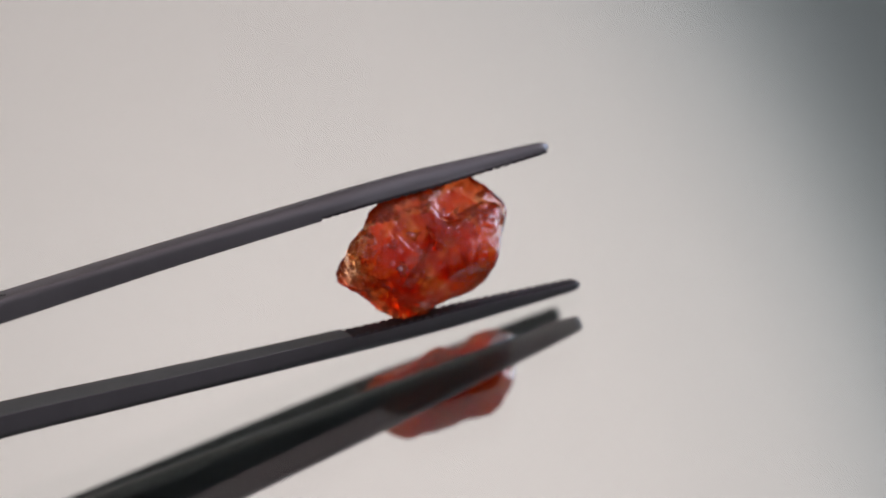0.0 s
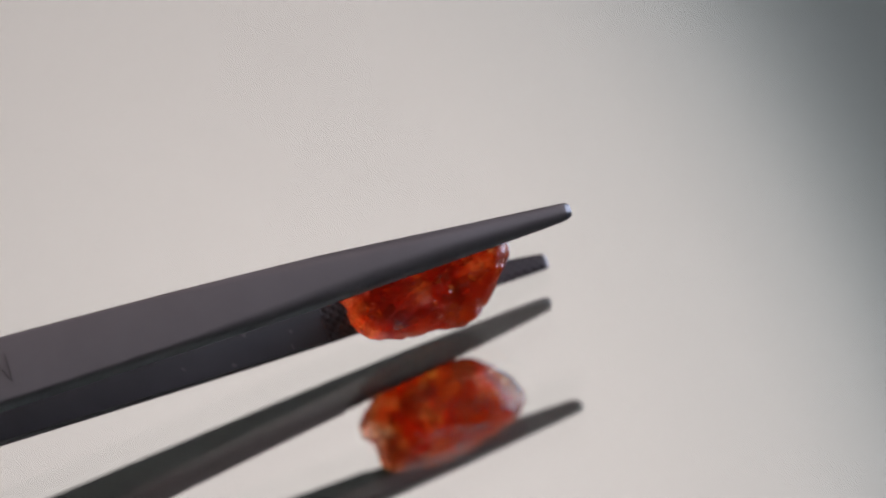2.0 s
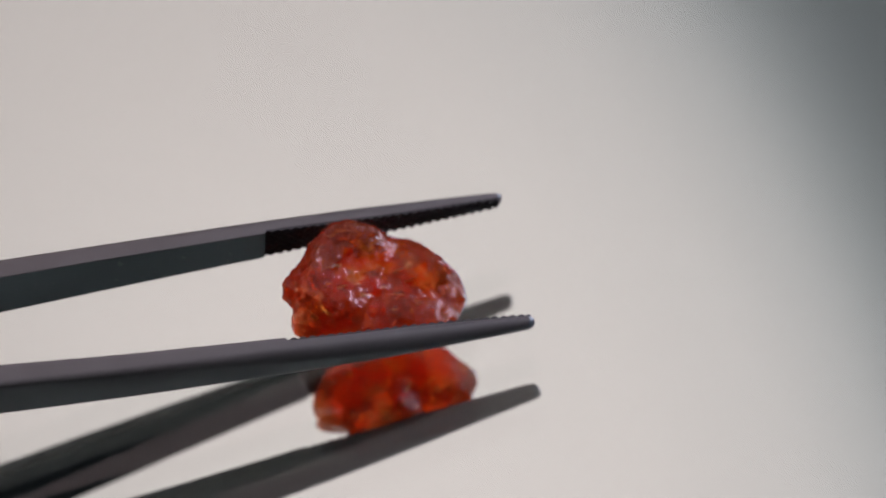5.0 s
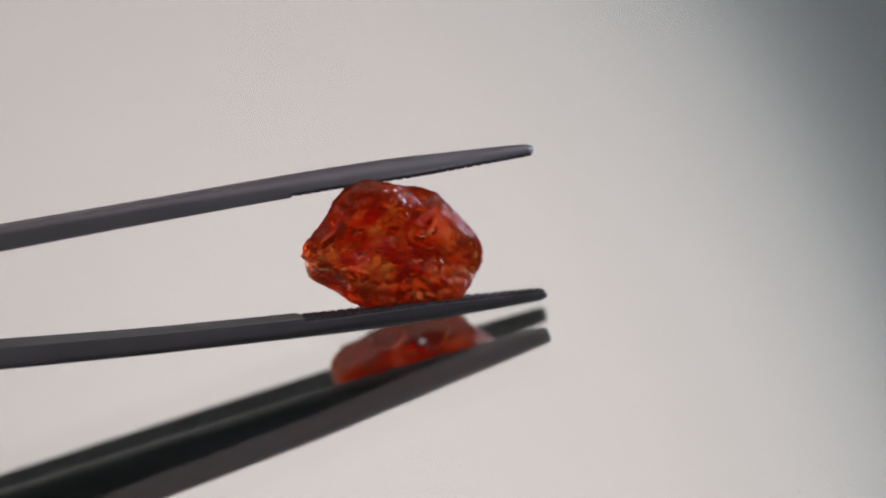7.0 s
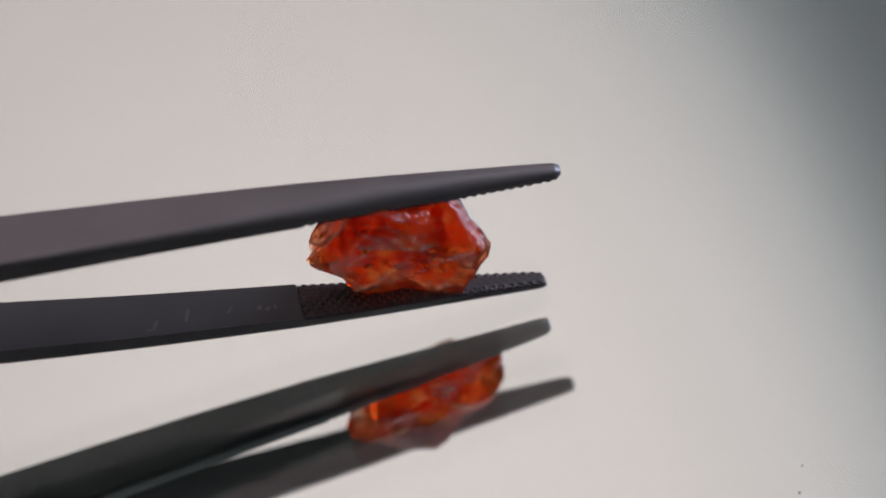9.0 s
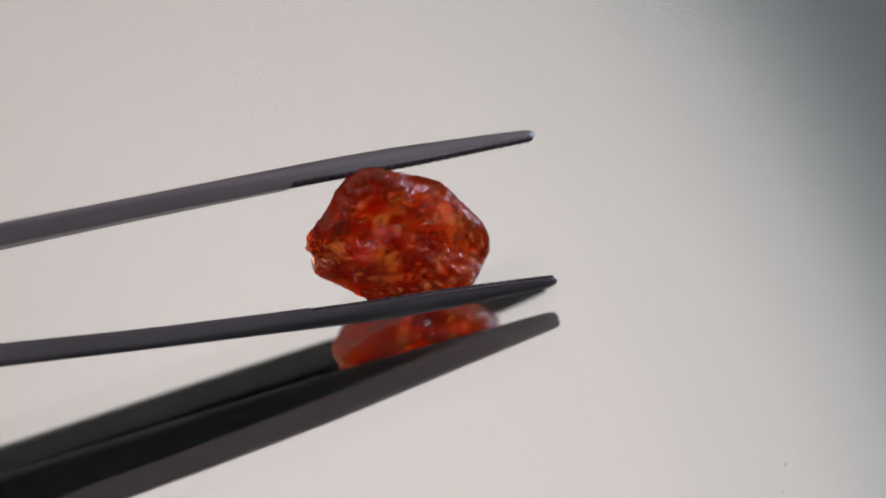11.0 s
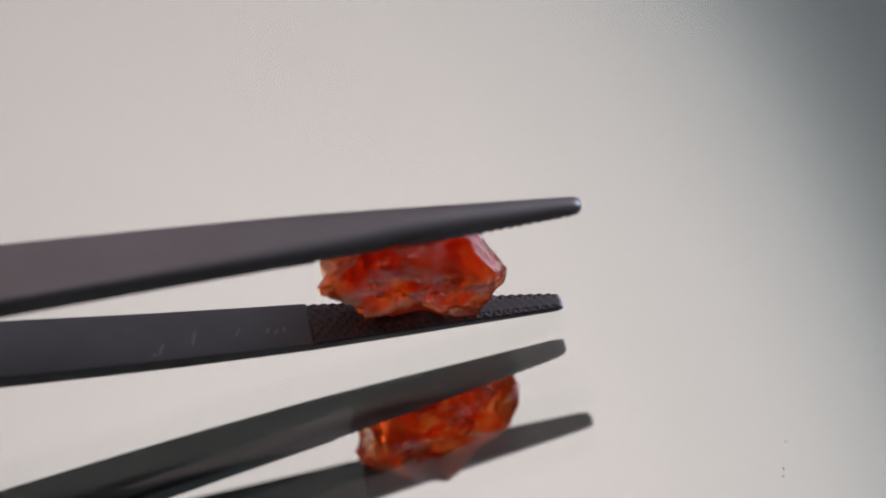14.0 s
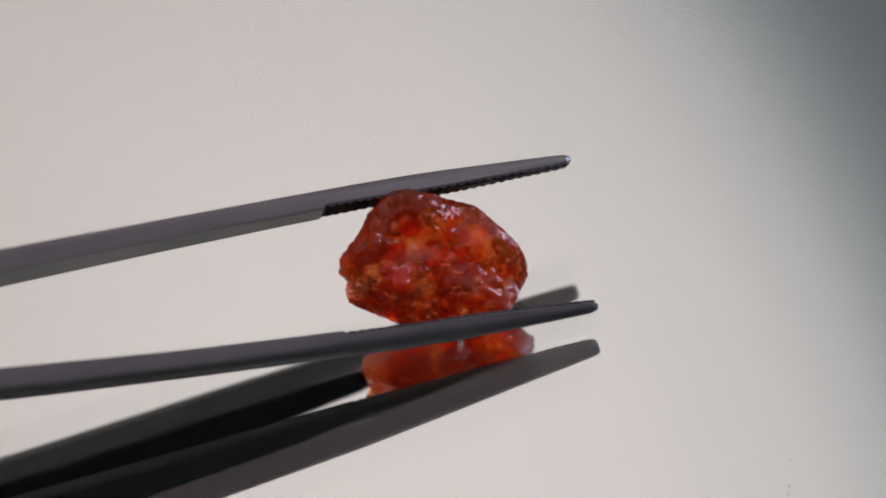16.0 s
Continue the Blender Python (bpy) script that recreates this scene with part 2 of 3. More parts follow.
def diffuser_material(hot_spot):
    """Lamp fabric with falloff painted into its emission, brightest at one hot spot."""
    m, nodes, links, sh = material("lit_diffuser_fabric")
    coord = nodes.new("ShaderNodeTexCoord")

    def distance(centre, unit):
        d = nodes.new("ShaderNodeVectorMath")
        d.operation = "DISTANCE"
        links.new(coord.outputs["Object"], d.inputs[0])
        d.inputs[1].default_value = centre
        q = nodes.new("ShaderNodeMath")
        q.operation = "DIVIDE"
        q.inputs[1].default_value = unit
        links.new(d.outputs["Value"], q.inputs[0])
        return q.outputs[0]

    # painted dimming of the glow past a wide arc
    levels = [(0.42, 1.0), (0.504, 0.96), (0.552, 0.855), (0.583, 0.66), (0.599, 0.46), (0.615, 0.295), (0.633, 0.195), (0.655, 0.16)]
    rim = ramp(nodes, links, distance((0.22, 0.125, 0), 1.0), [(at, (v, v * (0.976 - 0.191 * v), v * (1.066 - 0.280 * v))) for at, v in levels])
    hot = ramp(nodes, links, distance(hot_spot, 0.5), [(0.0, (1.0,) * 3), (0.25, (0.96,) * 3), (0.75, (0.60,) * 3)])
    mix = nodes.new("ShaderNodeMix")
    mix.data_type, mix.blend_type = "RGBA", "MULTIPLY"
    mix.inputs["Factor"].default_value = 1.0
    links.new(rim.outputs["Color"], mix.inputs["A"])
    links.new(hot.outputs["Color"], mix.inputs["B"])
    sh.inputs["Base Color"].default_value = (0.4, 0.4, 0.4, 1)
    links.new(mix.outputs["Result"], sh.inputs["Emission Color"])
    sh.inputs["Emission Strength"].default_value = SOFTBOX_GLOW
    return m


def lit_pane(name, colour, glow):
    m, nodes, links, sh = material(name)
    sh.inputs["Base Color"].default_value = (0.8, 0.8, 0.8, 1)
    sh.inputs["Emission Color"].default_value = (*colour, 1)
    sh.inputs["Emission Strength"].default_value = glow
    return m


PANEL = lit_pane("lit_fill_diffuser", (0.86, 0.93, 1.0), FILL_GLOW)
DAYLIGHT = lit_pane("frosted_daylight_pane", (0.77, 0.80, 1.0), WINDOW_GLOW)
GLASS = glass_material()
SILVER = silver_material()


# ---------------------------------------------------------------- helpers
def mesh_of(bm, name, mat, smooth=None):
    bmesh.ops.recalc_face_normals(bm, faces=bm.faces)
    data = bpy.data.meshes.new(name)
    if smooth is not None:
        for face in bm.faces:
            face.smooth = True
        for edge in bm.edges:
            edge.smooth = len(edge.link_faces) == 2 and edge.calc_face_angle(0.0) < radians(smooth)
    bm.to_mesh(data)
    bm.free()
    data.materials.append(mat)
    return data


def part(name, bm, mat, parent, label="", smooth=None):
    ob = new(name, mesh_of(bm, name, mat, smooth))
    ob.parent = parent
    return tagged(ob, label)


def box(x0, x1, y0, y1, z0, z1, bevel=0.0):
    bm = bmesh.new()
    bmesh.ops.create_cube(bm, size=1, matrix=Matrix.LocRotScale(((x0 + x1) / 2, (y0 + y1) / 2, (z0 + z1) / 2), None, (x1 - x0, y1 - y0, z1 - z0)))
    if bevel:
        bmesh.ops.bevel(bm, geom=bm.edges[:], offset=bevel, segments=2, affect="EDGES")
    return bm


def join(*pieces):
    out = bmesh.new()
    for piece in pieces:
        data = bpy.data.meshes.new("piece")
        piece.to_mesh(data)
        piece.free()
        out.from_mesh(data)
        bpy.data.meshes.remove(data)
    return out


def structure(name, bm, mat, label):
    return tagged(new(name, mesh_of(bm, name, mat)), label, name.split("_")[0], kind="structure")


# ---------------------------------------------------------------- room
TABLE_Z = -0.0023
FLOOR_Z = TABLE_Z - 0.75


def room():
    f, c = FLOOR_Z, FLOOR_Z + 2.6
    structure("floor", box(-2.0, 2.0, -2.0, 2.0, f - 0.1, f), FLOOR_PAINT, "plain grey coated floor")
    structure("ceiling", box(-2.0, 2.0, -2.0, 2.0, c, c + 0.1), CEILING_PAINT, "plain matt white ceiling")
    structure("wall_north", box(-2.0, 2.0, 2.0, 2.1, f, c), WALL_PAINT, "plain dark grey painted wall")
    structure("wall_west", box(-2.1, -2.0, -2.0, 2.0, f, c), WALL_PAINT, "plain dark grey painted wall")
    structure("wall_south", box(-2.0, 2.0, -2.1, -2.0, f, c), WALL_PAINT, "plain dark grey painted wall")
    x0, x1 = 2.0, 2.1
    y0, y1, z0, z1 = 0.2, 1.95, f + 0.95, f + 2.5
    structure("wall_east", join(
        box(x0, x1, -2.0, y0, f, c), box(x0, x1, y1, 2.0, f, c),
        box(x0, x1, y0, y1, f, z0), box(x0, x1, y0, y1, z1, c)), WALL_PAINT, "dark grey painted wall with a large window")
    w = tagged(new("window_1"), "large window with frosted daylight pane", "window", kind="structure")
    part("pane", box(x1 - 0.04, x1 - 0.03, y0, y1, z0, z1), DAYLIGHT, w, "frosted pane, bright with daylight")
    p, q, e = x0 + 0.01, x1 - 0.045, 0.03
    part("window_frame", join(box(p, q, y0, y0 + e, z0, z1), box(p, q, y1 - e, y1, z0, z1),
                              box(p, q, y0 + e, y1 - e, z0, z0 + e), box(p, q, y0 + e, y1 - e, z1 - e, z1)), TABLE_PAINT, w, "grey window frame")


def fill_lamp(x, y, half_x, half_y, mat, label):
    """A flat lamp under the ceiling, unseen, added as fill."""
    t = new("fill_lamp")
    t.location = (x, y, FLOOR_Z + 2.6)
    a, b, e = half_x, half_y, 0.04
    part("diffuser", box(-a, a, -b, b, -0.03, -0.012, 0.004), mat, t, "glowing diffuser")
    part("frame", join(box(-a - e, -a, -b - e, b + e, -0.035, 0), box(a, a + e, -b - e, b + e, -0.035, 0),
                       box(-a, a, -b - e, -b, -0.035, 0), box(-a, a, b, b + e, -0.035, 0)), TABLE_PAINT, t, "grey frame")
    tagged(t, label, "ceiling light")


def table():
    t = new("table")
    t.location = (0, 0, FLOOR_Z)
    h = TABLE_Z - FLOOR_Z
    part("tabletop", box(-0.6, 0.6, -0.4, 0.4, h - 0.025, h, 0.003), TABLE_PAINT, t)
    for x in (-0.55, 0.55):
        for y in (-0.35, 0.35):
            part("leg", box(x - 0.02, x + 0.02, y - 0.02, y + 0.02, 0, h - 0.025, 0.002), TABLE_PAINT, t)
    tagged(t, "plain grey laminate table under a small mirror", "table")


def softbox():
    """A round lamp head that hangs from the ceiling and lights the mirror from beyond it."""
    radius = 0.44
    at = Vector((-0.215, 0.3036, 0.4766))
    aim = Vector((0.0, 0.6284, 0.7779))
    s = new("softbox")
    s.matrix_world = Matrix.Translation(at) @ aim.to_track_quat("Z", "Y").to_matrix().to_4x4()
    bm = bmesh.new()
    bmesh.ops.create_circle(bm, cap_ends=True, segments=96, radius=radius - 0.002)
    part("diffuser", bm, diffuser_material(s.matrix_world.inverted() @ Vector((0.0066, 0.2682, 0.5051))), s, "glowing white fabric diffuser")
    bm = bmesh.new()
    rings = [(radius, -0.012), (radius, 0.01), (radius * 0.7, 0.14), (0.06, 0.2)]
    loops = [[bm.verts.new((r * math.cos(a), r * math.sin(a), z)) for a in [k * math.tau / 64 for k in range(64)]] for r, z in rings]
    for a, b in zip(loops, loops[1:]):
        for k in range(64):
            bm.faces.new((a[k], a[(k + 1) % 64], b[(k + 1) % 64], b[k]))
    bm.faces.new(loops[-1])
    part("shell", bm, DARK_FABRIC, s, "black fabric shell", 40)
    top = s.matrix_world.inverted() @ Vector((at.x + aim.x * 0.19, at.y + aim.y * 0.19, FLOOR_Z + 2.6))
    foot = Vector((0, 0, 0.19))
    bm = bmesh.new()
    bmesh.ops.create_cone(bm, cap_ends=True, segments=16, radius1=0.012, radius2=0.012, depth=(top - foot).length,
                          matrix=Matrix.Translation((top + foot) / 2) @ (top - foot).to_track_quat("Z", "Y").to_matrix().to_4x4())
    part("pole", bm, DARK_FABRIC, s, "black metal drop pole", 40)
    tagged(s, "round studio softbox, lit, hung from the ceiling", "softbox")


room()
# unseen fill added to lift the camera-facing sides of the tweezers
fill_lamp(0.0, -0.75, 0.65, 0.65, PANEL, "flat cool white fill lamp, unseen, added under the ceiling behind the camera")
table()
softbox()


# ---------------------------------------------------------------- mirror plate
GLASS_T = 1.68 * MM


def mirror_plate():
    p = new("mirror")
    glass = part("glass", box(-0.075, 0.075, -0.055, 0.065, -GLASS_T, 0, 0.0003), GLASS, p, "clear greenish float glass")
    part("silvering", box(-0.0748, 0.0748, -0.0548, 0.0648, -0.0021, -GLASS_T - 0.00002), SILVER, p, "bright silvered backing")
    part("backing", box(-0.075, 0.075, -0.055, 0.065, TABLE_Z, -0.00212), DARK_FABRIC, p, "dark painted back")
    rnd = random.Random(7)
    for x, y, size in ((13.34, -15.03, 0.062), (12.86, -16.64, 0.055), (13.6, -16.3, 0.02)):
        bm = bmesh.new()
        bmesh.ops.create_icosphere(bm, subdivisions=2, radius=1.0)
        for v in bm.verts:
            v.co *= 0.75 + 0.4 * noise.noise(v.co * 1.7 + Vector((x, y, 0)))
            v.co = Vector((v.co.x * size * 1.25, v.co.y * size, v.co.z * size * 0.15 + size * 0.12)) * MM
        d = part("dust_speck", bm, DUST, p, "grey speck of dust", 40)
        d.location = (x * MM, y * MM, 0)
        d.rotation_euler = (0, 0, rnd.uniform(0, 3))
    tagged(p, "small glass mirror plate lying on the table", "mirror")


mirror_plate()


# ---------------------------------------------------------------- tweezers
def lerp(stops, s):
    for (a, u), (b, v) in zip(stops, stops[1:]):
        if s >= b:
            k = (s - a) / (b - a)
            return u + (v - u) * max(0.0, min(1.0, k))
    return stops[-1][1]


SERRATED = 11.0
# distance from the tip and half gap to the blade's middle, its thickness and its width, in millimetres
GAP_UPPER = [(0, 3.20), (-4, 3.25), (-8, 3.28), (-12, 3.15), (-18, 2.96), (-26, 2.63), (-45, 1.95), (-120, 0.6)]
GAP_LOWER = [(0, 3.20), (-4, 3.06), (-8, 2.92), (-12, 2.65), (-18, 2.23), (-26, 1.70), (-45, 1.25), (-120, 0.6)]
THICK = [(0, 0.55), (-1.2, 0.68), (-6, 1.02), (-11, 1.10), (-18, 1.15), (-28, 1.28), (-120, 1.3)]
INSET = [(0, 0.0), (-5, 0.03), (-9, 0.12), (-12, 0.20), (-18, 0.26), (-28, 0.26), (-120, 0.1)]
WIDE = [(0, 0.72), (-0.5, 0.86), (-6, 1.55), (-11, 2.15), (-18, 2.58), (-28, 3.12), (-60, 5.6), (-120, 8.0)]
ROUND = [(0, 1.0), (-5, 0.95), (-9, 0.80), (-13, 0.48), (-17, 0.24), (-22, 0.12), (-120, 0.08)]


def smooth_at(stops, s, r=1.5):
    return sum(lerp(stops, max(-120, min(0, s + k * r))) for k in (-1, -0.5, 0, 0.5, 1)) / 5


def section(s, gap, sign):
    """One cut through a blade: flat inner face, outer face with corners that grow rounder to the tip."""
    mid, th, w = smooth_at(gap, s) + 0.03, smooth_at(THICK, s, 0.6), smooth_at(WIDE, s, 0.6)
    back = max(0.0, min(1.0, (-12 - s) / 14)) if sign < 0 else 0.0
    w *= 1 + 0.11 * back
    aside = -0.06 * back
    base = mid - th / 2 + smooth_at(INSET, s, 1.0)
    inner = base + (0.16 if s > -SERRATED else 0.0)
    outer = mid + th / 2
    end = max(0.0, s + 0.35) / 0.35
    inner += 0.06 * end * end
    base += 0.06 * end * end
    outer -= 0.10 * end * end
    w -= 0.16 * end * end
    rad = smooth_at(ROUND, s, 1.0)
    rz, ry = 0.02 + rad * (w / 2 - 0.10), (outer - base - 0.23) * (0.35 + 0.64 * rad)
    b = 0.025
    lean = 0.03 * (outer - base)
    half = w / 2 - lean
    pts = [(inner, -w / 2 + b), (inner, 0), (inner, w / 2 - b), (inner + b, w / 2), (base + 0.22, w / 2)]
    for k in range(11):
        a = k / 10 * math.pi / 2
        pts.append((outer - ry + ry * math.sin(a), half - rz + rz * math.cos(a)))
    pts.append((outer, 0))
    for k in range(11):
        a = math.pi / 2 - k / 10 * math.pi / 2
        pts.append((outer - ry + ry * math.sin(a), -half + rz - rz * math.cos(a)))
    pts += [(base + 0.22, -w / 2), (inner + b, -w / 2)]
    return [Vector((s, y * sign, z + aside)) * MM for y, z in pts]


def blade_bm(gap, sign):
    stations = [0, -0.06, -0.14, -0.25, -0.4, -0.8] + [-1.5 - k for k in range(9)] + [-10.5, -10.98, -11.02, -11.5]
    stations += [-12.5 - k for k in range(18)] + [-33, -37, -42, -48, -55, -65, -80, -100, -120]
    bm = bmesh.new()
    loops = [[bm.verts.new(p) for p in section(s, gap, sign)] for s in stations]
    for a, b in zip(loops, loops[1:]):
        for k in range(len(a)):
            face = bm.faces.new((a[k], a[(k + 1) % len(a)], b[(k + 1) % len(a)], b[k]))
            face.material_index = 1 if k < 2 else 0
    bm.faces.new(loops[0])
    bm.faces.new(loops[-1])
    return bm


def knurl_bm(gap, sign):
    """Cross-cut teeth on the inner face, as two crossing families of grooves."""
    pitch, depth = 0.43, 0.115
    nx, nz = 208, 20
    bm = bmesh.new()
    grid = []
    for i in range(nx + 1):
        s = -SERRATED + 0.03 + (SERRATED - 0.1) * i / nx
        cut = section(s, gap, sign)
        z1 = (max(p.z for p in cut)) / MM - 0.015
        base = abs(cut[1].y) / MM
        line = []
        for j in range(nz + 1):
            z = -z1 + 2 * z1 * j / nz
            u = abs(((s * 1.0 + z * 0.9) / pitch) % 1.0 - 0.5) * 2
            v = abs(((s * 1.0 - z * 0.9) / pitch) % 1.0 - 0.5) * 2
            h = 0.02 + depth * min(1.0, 1.35 * min(u, v))
            worn = max(0.0, min(1.0, (s + 6.5) / 2.0)) * max(0.0, min(1.0, (0.62 - abs(z) / z1) / 0.15))
            h += (0.105 - h) * worn * 0.85
            if j in (0, 1, nz - 1, nz):
                h = depth * (0.1 + min(0.9, 1.3 * (u if j < 2 else v)))
            line.append(bm.verts.new(Vector((s, (base - h) * sign, z)) * MM))
        grid.append(line)
    for a, b in zip(grid, grid[1:]):
        for j in range(nz):
            bm.faces.new((a[j], a[j + 1], b[j + 1], b[j]))
    edge = [e for e in bm.edges if len(e.link_faces) == 1]
    made = bmesh.ops.extrude_edge_only(bm, edges=edge)["geom"]
    for v in made:
        if isinstance(v, bmesh.types.BMVert):
            v.co.y += sign * 0.13 * MM
    return bm


def bar(x0, y0, x1, y1, thick, y, sign):
    """A shallow engraved stroke on the outer face of a blade."""
    a, b = Vector((x0, 0, y0)), Vector((x1, 0, y1))
    m = Matrix.Translation(((a + b) / 2 + Vector((0, y * sign, 0))) * MM) @ (b - a).to_track_quat("X", "Y").to_matrix().to_4x4()
    bm = bmesh.new()
    bmesh.ops.create_cube(bm, size=1, matrix=m @ Matrix.Diagonal(((b - a).length * MM, 0.02 * MM, thick * MM, 1)))
    return bm


def tweezers():
    t = new("tweezers")
    blades = []
    for gap, sign in ((GAP_UPPER, 1), (GAP_LOWER, -1)):
        blade = part("blade", blade_bm(gap, sign), GUNMETAL, t, smooth=35)
        blade.data.materials.append(INNER_FACE)
        blades.append(blade)
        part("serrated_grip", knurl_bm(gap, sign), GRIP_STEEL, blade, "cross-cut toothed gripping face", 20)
        bm = bmesh.new()
        rings = []
        for at, grow in ((-0.20, 1.0), (-0.18, 1.05), (-0.02, 1.05), (0.05, 0.93), (0.07, 0.70)):
            tip = section(min(at, 0.0), gap, sign)
            mid = sum(tip, Vector()) / len(tip)
            rings.append([bm.verts.new(mid + (p - mid) * grow + Vector((max(at, 0.0) * MM, 0, 0))) for p in tip])
        for a, b in zip(rings, rings[1:]):
            for k in range(len(a)):
                bm.faces.new((a[k], a[(k + 1) % len(a)], b[(k + 1) % len(a)], b[k]))
        bm.faces.new(rings[-1])
        part("tip", bm, WORN_STEEL, blade, "worn bright blunt tip", 30)
        if sign > 0:
            for stroke in ((-24.82, -0.57, -24.80, 0.62), (-25.30, -0.35, -24.80, 0.62), (-25.30, -0.35, -25.72, 0.58), (-25.72, 0.58, -26.15, -0.30)):
                at = (stroke[0] + stroke[2]) / 2
                y = smooth_at(gap, at) + smooth_at(THICK, at, 0.6) / 2 + 0.028
                part("engraved_stroke", bar(*stroke, 0.10, y, sign), ENGRAVING, blade, "dark engraved line")
    # rubbed marks on the flat inner faces
    rnd = random.Random(5)
    for gap, sign, blade, spots in ((GAP_UPPER, 1, blades[0], ((-15.9, -0.25, 0.20, 0.9), (-17.3, -0.7, 0.22, 0.7), (-17.6, -0.95, 0.4, 0.16), (-14.05, -0.15, 0.16, 0.6),
                                                              (-12.8, -0.2, 0.26, 0.4), (-12.45, -0.3, 0.2, 0.36), (-12.1, -0.2, 0.18, 0.3))),
                                    (GAP_LOWER, -1, blades[1], ((-17.5, -0.78, 0.36, 0.42), (-17.7, 0.54, 0.14, 0.28), (-14.7, -0.31, 0.26, 0.34), (-15.5, 0.99, 0.32, 0.26),
                                                               (-13.14, -0.6, 0.12, 0.2), (-12.6, 0.13, 0.16, 0.26), (-12.7, 0.86, 0.12, 0.36), (-20.4, -0.2, 0.1, 0.2)))):
        for s, z, length, tall in spots:
            y = (smooth_at(gap, s) + 0.03 - smooth_at(THICK, s, 0.6) / 2 + smooth_at(INSET, s, 1.0)) * sign
            bm = bmesh.new()
            bmesh.ops.create_icosphere(bm, subdivisions=2, radius=1.0)
            for v in bm.verts:
                v.co *= 0.6 + 0.8 * abs(noise.noise(v.co * 2.1 + Vector((s, z, 0))))
                v.co = Vector((v.co.x * length / 2 + v.co.z * 0.06, v.co.y * 0.008, v.co.z * tall / 2 * 1.15)) * MM
            mark = part("scratch", bm, SCRATCH, blade, "pale rubbed scratch")
            mark.location = (s * MM, y * MM, z * MM)
            mark.rotation_euler = (0, rnd.uniform(-0.4, 0.4), 0)
    part("joint", box(-0.130, -0.108, -0.0014, 0.0014, -0.0042, 0.0042, 0.0006), GUNMETAL, t, "welded end where the blades meet")
    tagged(t, "dark satin-coated steel gem tweezers holding a stone", "tweezers")
    return t


TWEEZERS = tweezers()

# ---------------------------------------------------------------- rough gemstone
GEM_AT = Vector((-6.636, 0.050, 0.657)) * MM
# swelling and sinking of the broken surface, taken round the stone on an even spiral
LOBES = [-0.09, -0.26, -0.18, -0.1, -0.26, 0.05, -0.18, -0.16, -0.06, -0.36, 0.11, -0.01, -0.17, -0.23, -0.2, -0.15, -0.08, -0.32, -0.11, -0.03, -0.15, -0.22,
         -0.14, -0.08, -0.09, -0.19, -0.18, 0.2, -0.22, -0.07, -0.14, -0.01, -0.02, -0.1, -0.09, 0.13, 0.01, -0.05, -0.07, -0.04, -0.51, -0.44, -0.16, 0.05,
         -0.17, -0.17, 0.06, -0.1, -0.02, 0.12, -0.05, 0.11, -0.21, -0.36, 0.21, -0.08, -0.18, 0.18, 0.02, 0.07, 0.0, 0.24, 0.35, -0.08, 0.02, 0.03, 0.18,
         -0.13, 0.0, -0.01, -0.31, 0.24, -0.07, 0.03, 0.12, -0.09, 0.12, 0.15, 0.12, 0.03, -0.2, -0.21, -0.19, -0.23, 0.15, -0.2, -0.2, -0.25, -0.23, 0.03,
         -0.14, -0.35, -0.28, -0.17, -0.18, -0.19]
GEM_HALF = np.array((3.9, 2.7, 2.2))


def spiral(n):
    """n directions spread evenly over a sphere."""
    k = np.arange(n) + 0.5
    polar, turn = np.arccos(1 - 2 * k / n), math.pi * (1 + 5 ** 0.5) * k
    return np.stack([np.cos(turn) * np.sin(polar), np.sin(turn) * np.sin(polar), np.cos(polar)], 1)


def reach(ways):
    """How far the stone reaches from its middle along each direction, in millimetres."""
    apart = np.arccos(np.clip(ways @ spiral(len(LOBES)).T, -1, 1))
    return np.exp(np.exp(-((apart / 0.30) ** 2)) @ np.array(LOBES)) / np.sqrt(((ways / GEM_HALF) ** 2).sum(1))


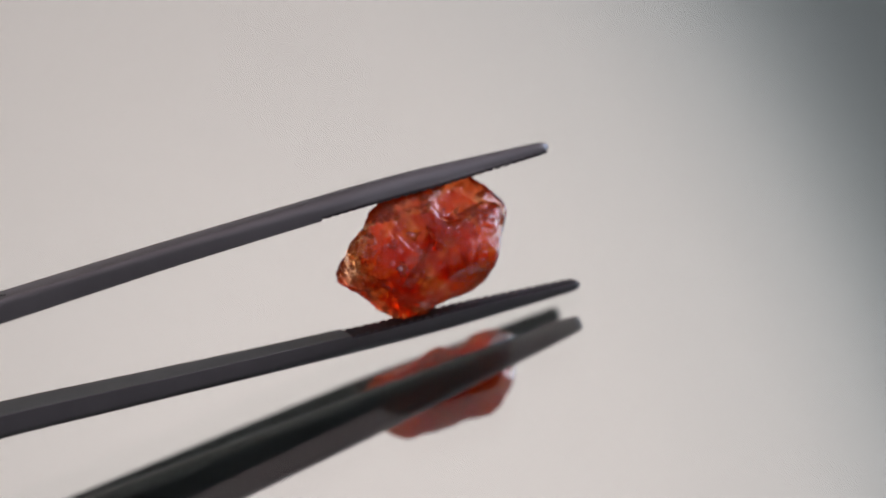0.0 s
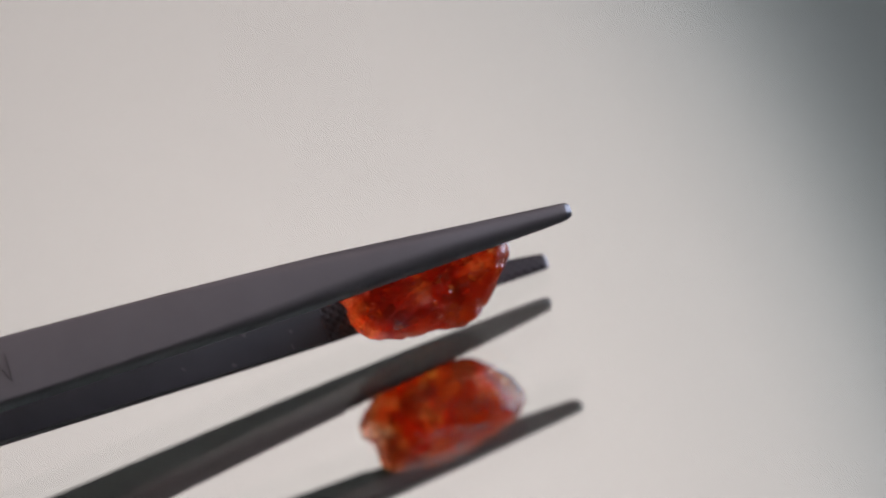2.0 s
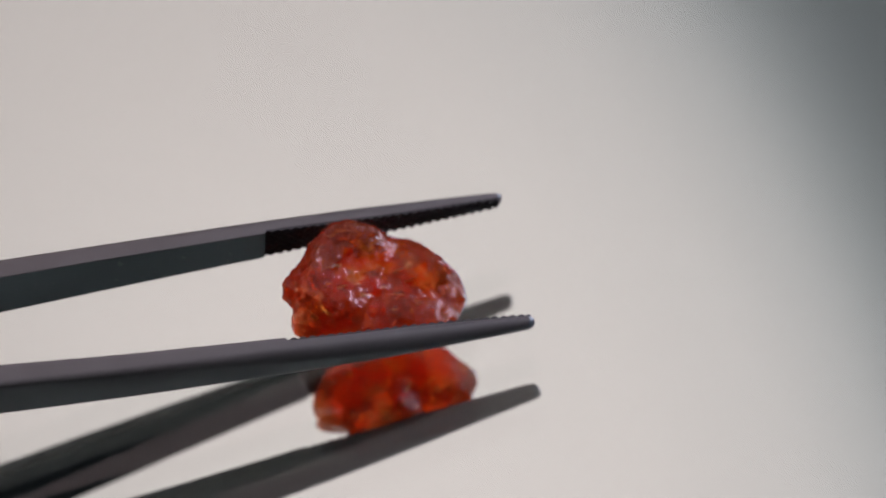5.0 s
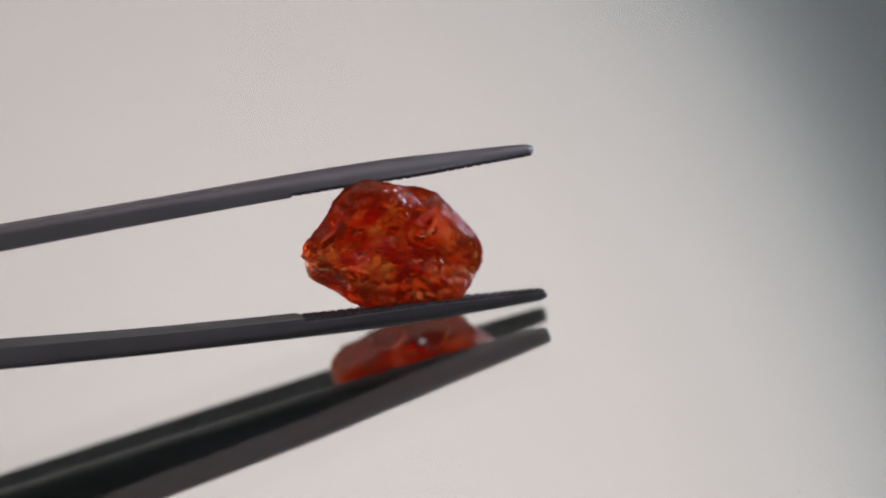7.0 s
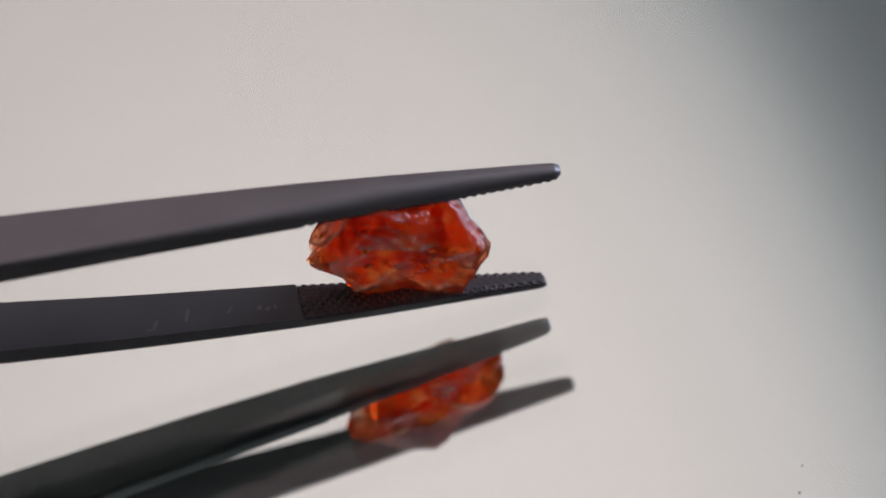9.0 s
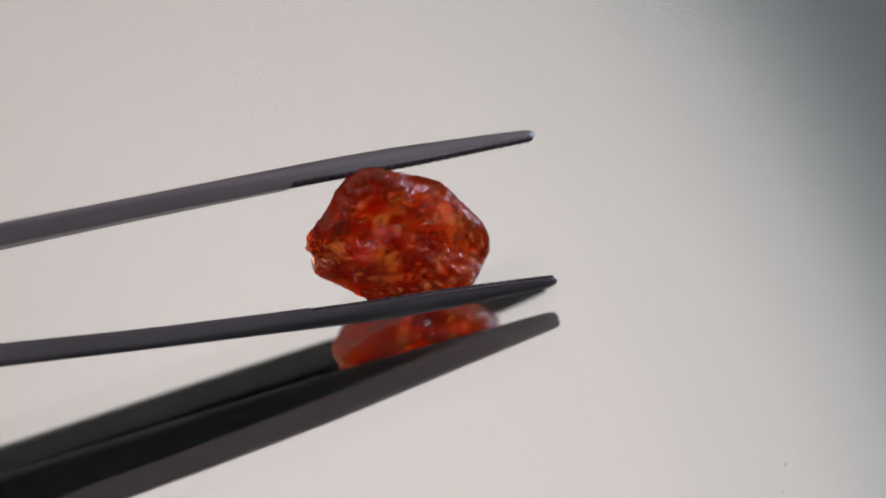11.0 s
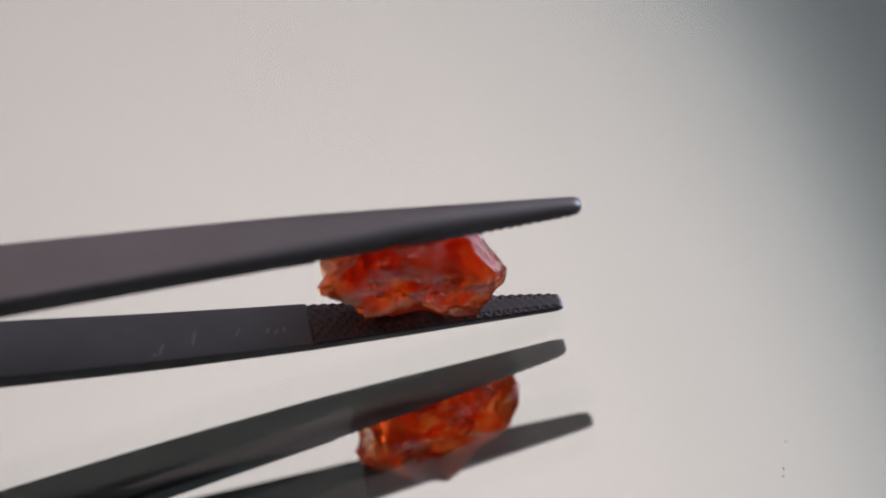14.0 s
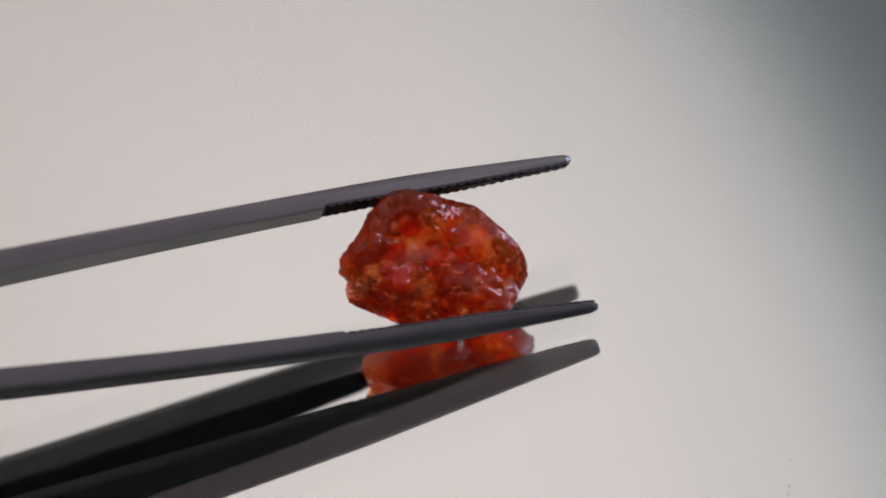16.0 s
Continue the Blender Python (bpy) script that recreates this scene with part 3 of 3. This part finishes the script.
def fractured(n, jitter, seed, grow=1.0, relief=0.05, grit=0.0, limits=(0.7, 0.36, 0.2)):
    """The stone as a shell of flat fracture faces of uneven size, with fine steps on them."""
    rng = np.random.default_rng(seed)
    ways = spiral(n) + rng.normal(0, jitter, (n, 3))
    ways /= np.linalg.norm(ways, axis=1, keepdims=True)
    bm = bmesh.new()
    for w in ways:
        bm.verts.new(w)
    out = bmesh.ops.convex_hull(bm, input=bm.verts[:])
    bmesh.ops.delete(bm, geom=list({v for v in out["geom_interior"] + out["geom_unused"] if isinstance(v, bmesh.types.BMVert)}), context="VERTS")
    far = reach(np.array([v.co[:] for v in bm.verts])) * grow
    for v, d in zip(bm.verts, far):
        v.co = v.co * float(d) * MM
    for limit in limits:
        bmesh.ops.subdivide_edges(bm, edges=[e for e in bm.edges if e.calc_length() > limit * MM], cuts=1)
        bmesh.ops.triangulate(bm, faces=bm.faces)
    bm.normal_update()
    moves = []
    for v in bm.verts:
        p = v.co / MM
        cell = noise.voronoi(p * 1.5 + Vector((1.3, 4.4, 2.9 + seed)))[0]
        chip = noise.voronoi(p * 3.1 + Vector((5.3, 0.4, 1.9 + seed)))[0]
        d = relief * (2.2 * min(0.5, cell[1] - cell[0]) + 1.1 * min(0.4, chip[1] - chip[0]) + 0.7 * noise.noise(p * 2.3) - 0.75)
        if grit:
            nick = noise.voronoi(p * 3.0 + Vector((2.7, 7.1, seed)))[0]
            rough = min(1.0, max(0.0, 0.1 + 2.2 * noise.noise(p * 0.8 + Vector((seed, 0, 3.1)))))
            d += grit * rough * (1.6 * min(0.45, nick[1] - nick[0]) - 0.35 + 0.5 * noise.noise(p * 4.0))
        moves.append((p + v.normal * d) * MM)
    for v, m in zip(bm.verts, moves):
        v.co = m
    return bm


# cracks that shine, in steps on the clearer side of the stone and loose elsewhere: place in millimetres and width
LEDGES = [(1.35, -0.15, -1.55, 0.55), (-1.75, 0.45, -1.55, 0.7), (1.1, 1.1, -1.22, 0.6), (1.75, 0.45, -1.45, 0.6), (-0.6, 0.85, -1.25, 0.6), (2.3, 0.7, -1.1, 0.5),
          (-1.95, -0.75, -1.7, 0.8), (0.85, 1.75, -0.95, 0.45), (-0.9, 0.35, -1.5, 0.45), (2.0, 1.55, -0.7, 0.45), (0.35, 0.6, -1.3, 0.5), (-2.4, 0.1, -1.3, 0.5)]
LOOSE = [(0.15, 1.05, 1.15, 0.6), (0.3, 2.3, 0.35, 0.5), (-1.85, -0.1, 1.5, 0.8), (2.3, 1.3, 0.5, 0.5), (2.1, -0.7, 1.0, 0.4), (-2.8, 0.5, 0.4, 0.5),
         (-0.7, -0.95, 1.3, 0.4), (1.0, 1.6, 0.8, 0.45)]


def gemstone():
    g = new("gemstone")
    part("crystal", fractured(600, 0.055, 3, 1.03, 0.047, 0.07, (0.7, 0.36, 0.2, 0.13)), GEM, g, smooth=14)
    # two added shells darken light that crosses the thick middle
    part("depth_shell", fractured(180, 0.09, 5, 0.88, 0.09), OUTER_TINT, g, "orange-red tint shell added inside for depth of colour", 60)
    part("depth_shell", fractured(130, 0.10, 8, 0.64, 0.12), INNER_TINT, g, "deep red tint shell added inside for depth of colour", 60)
    rnd = random.Random(11)
    for k, (x, y, z, size) in enumerate(LEDGES + LOOSE):
        bm = bmesh.new()
        bmesh.ops.create_icosphere(bm, subdivisions=3, radius=1.0)
        for v in bm.verts:
            flat = Vector((v.co.x, v.co.y, 0))
            edge = 0.75 + 0.55 * noise.noise(flat * 1.6 + Vector((k * 3.3, 0, 0)))
            wave = 0.16 * noise.noise(flat * 1.3 + Vector((0, k * 2.1, 4.0)))
            v.co = Vector((v.co.x * edge * size / 2, v.co.y * edge * size * 0.36, v.co.z * size * 0.03 + wave * size)) * MM
        piece = part("inclusion", bm, FLAKE, g, "pale golden crack inside the crystal", 40)
        piece.location = Vector((x, y, z)) * (0.88 * MM)
        step = k < len(LEDGES)
        out = Vector((0.05, -0.93, -0.36)) if step else Vector((x, y, z)).normalized()
        out += Vector((rnd.gauss(0, 1), rnd.gauss(0, 1), rnd.gauss(0, 1))) * (0.14 if step else 0.4)
        piece.rotation_euler = out.to_track_quat("Z", "Y").to_euler()
    tagged(g, "rough orange-red translucent crystal held in tweezers", "gemstone")
    return g


GEMSTONE = gemstone()


# ---------------------------------------------------------------- movement
def motions():
    held = [(t, pose(x * MM, y * MM, z * MM, rx, ry, rz)) for t, x, y, z, rx, ry, rz in GRIP]
    walk(TWEEZERS, held)
    walk(GEMSTONE, [(t, m @ Matrix.Translation(GEM_AT)) for t, m in held])


motions()
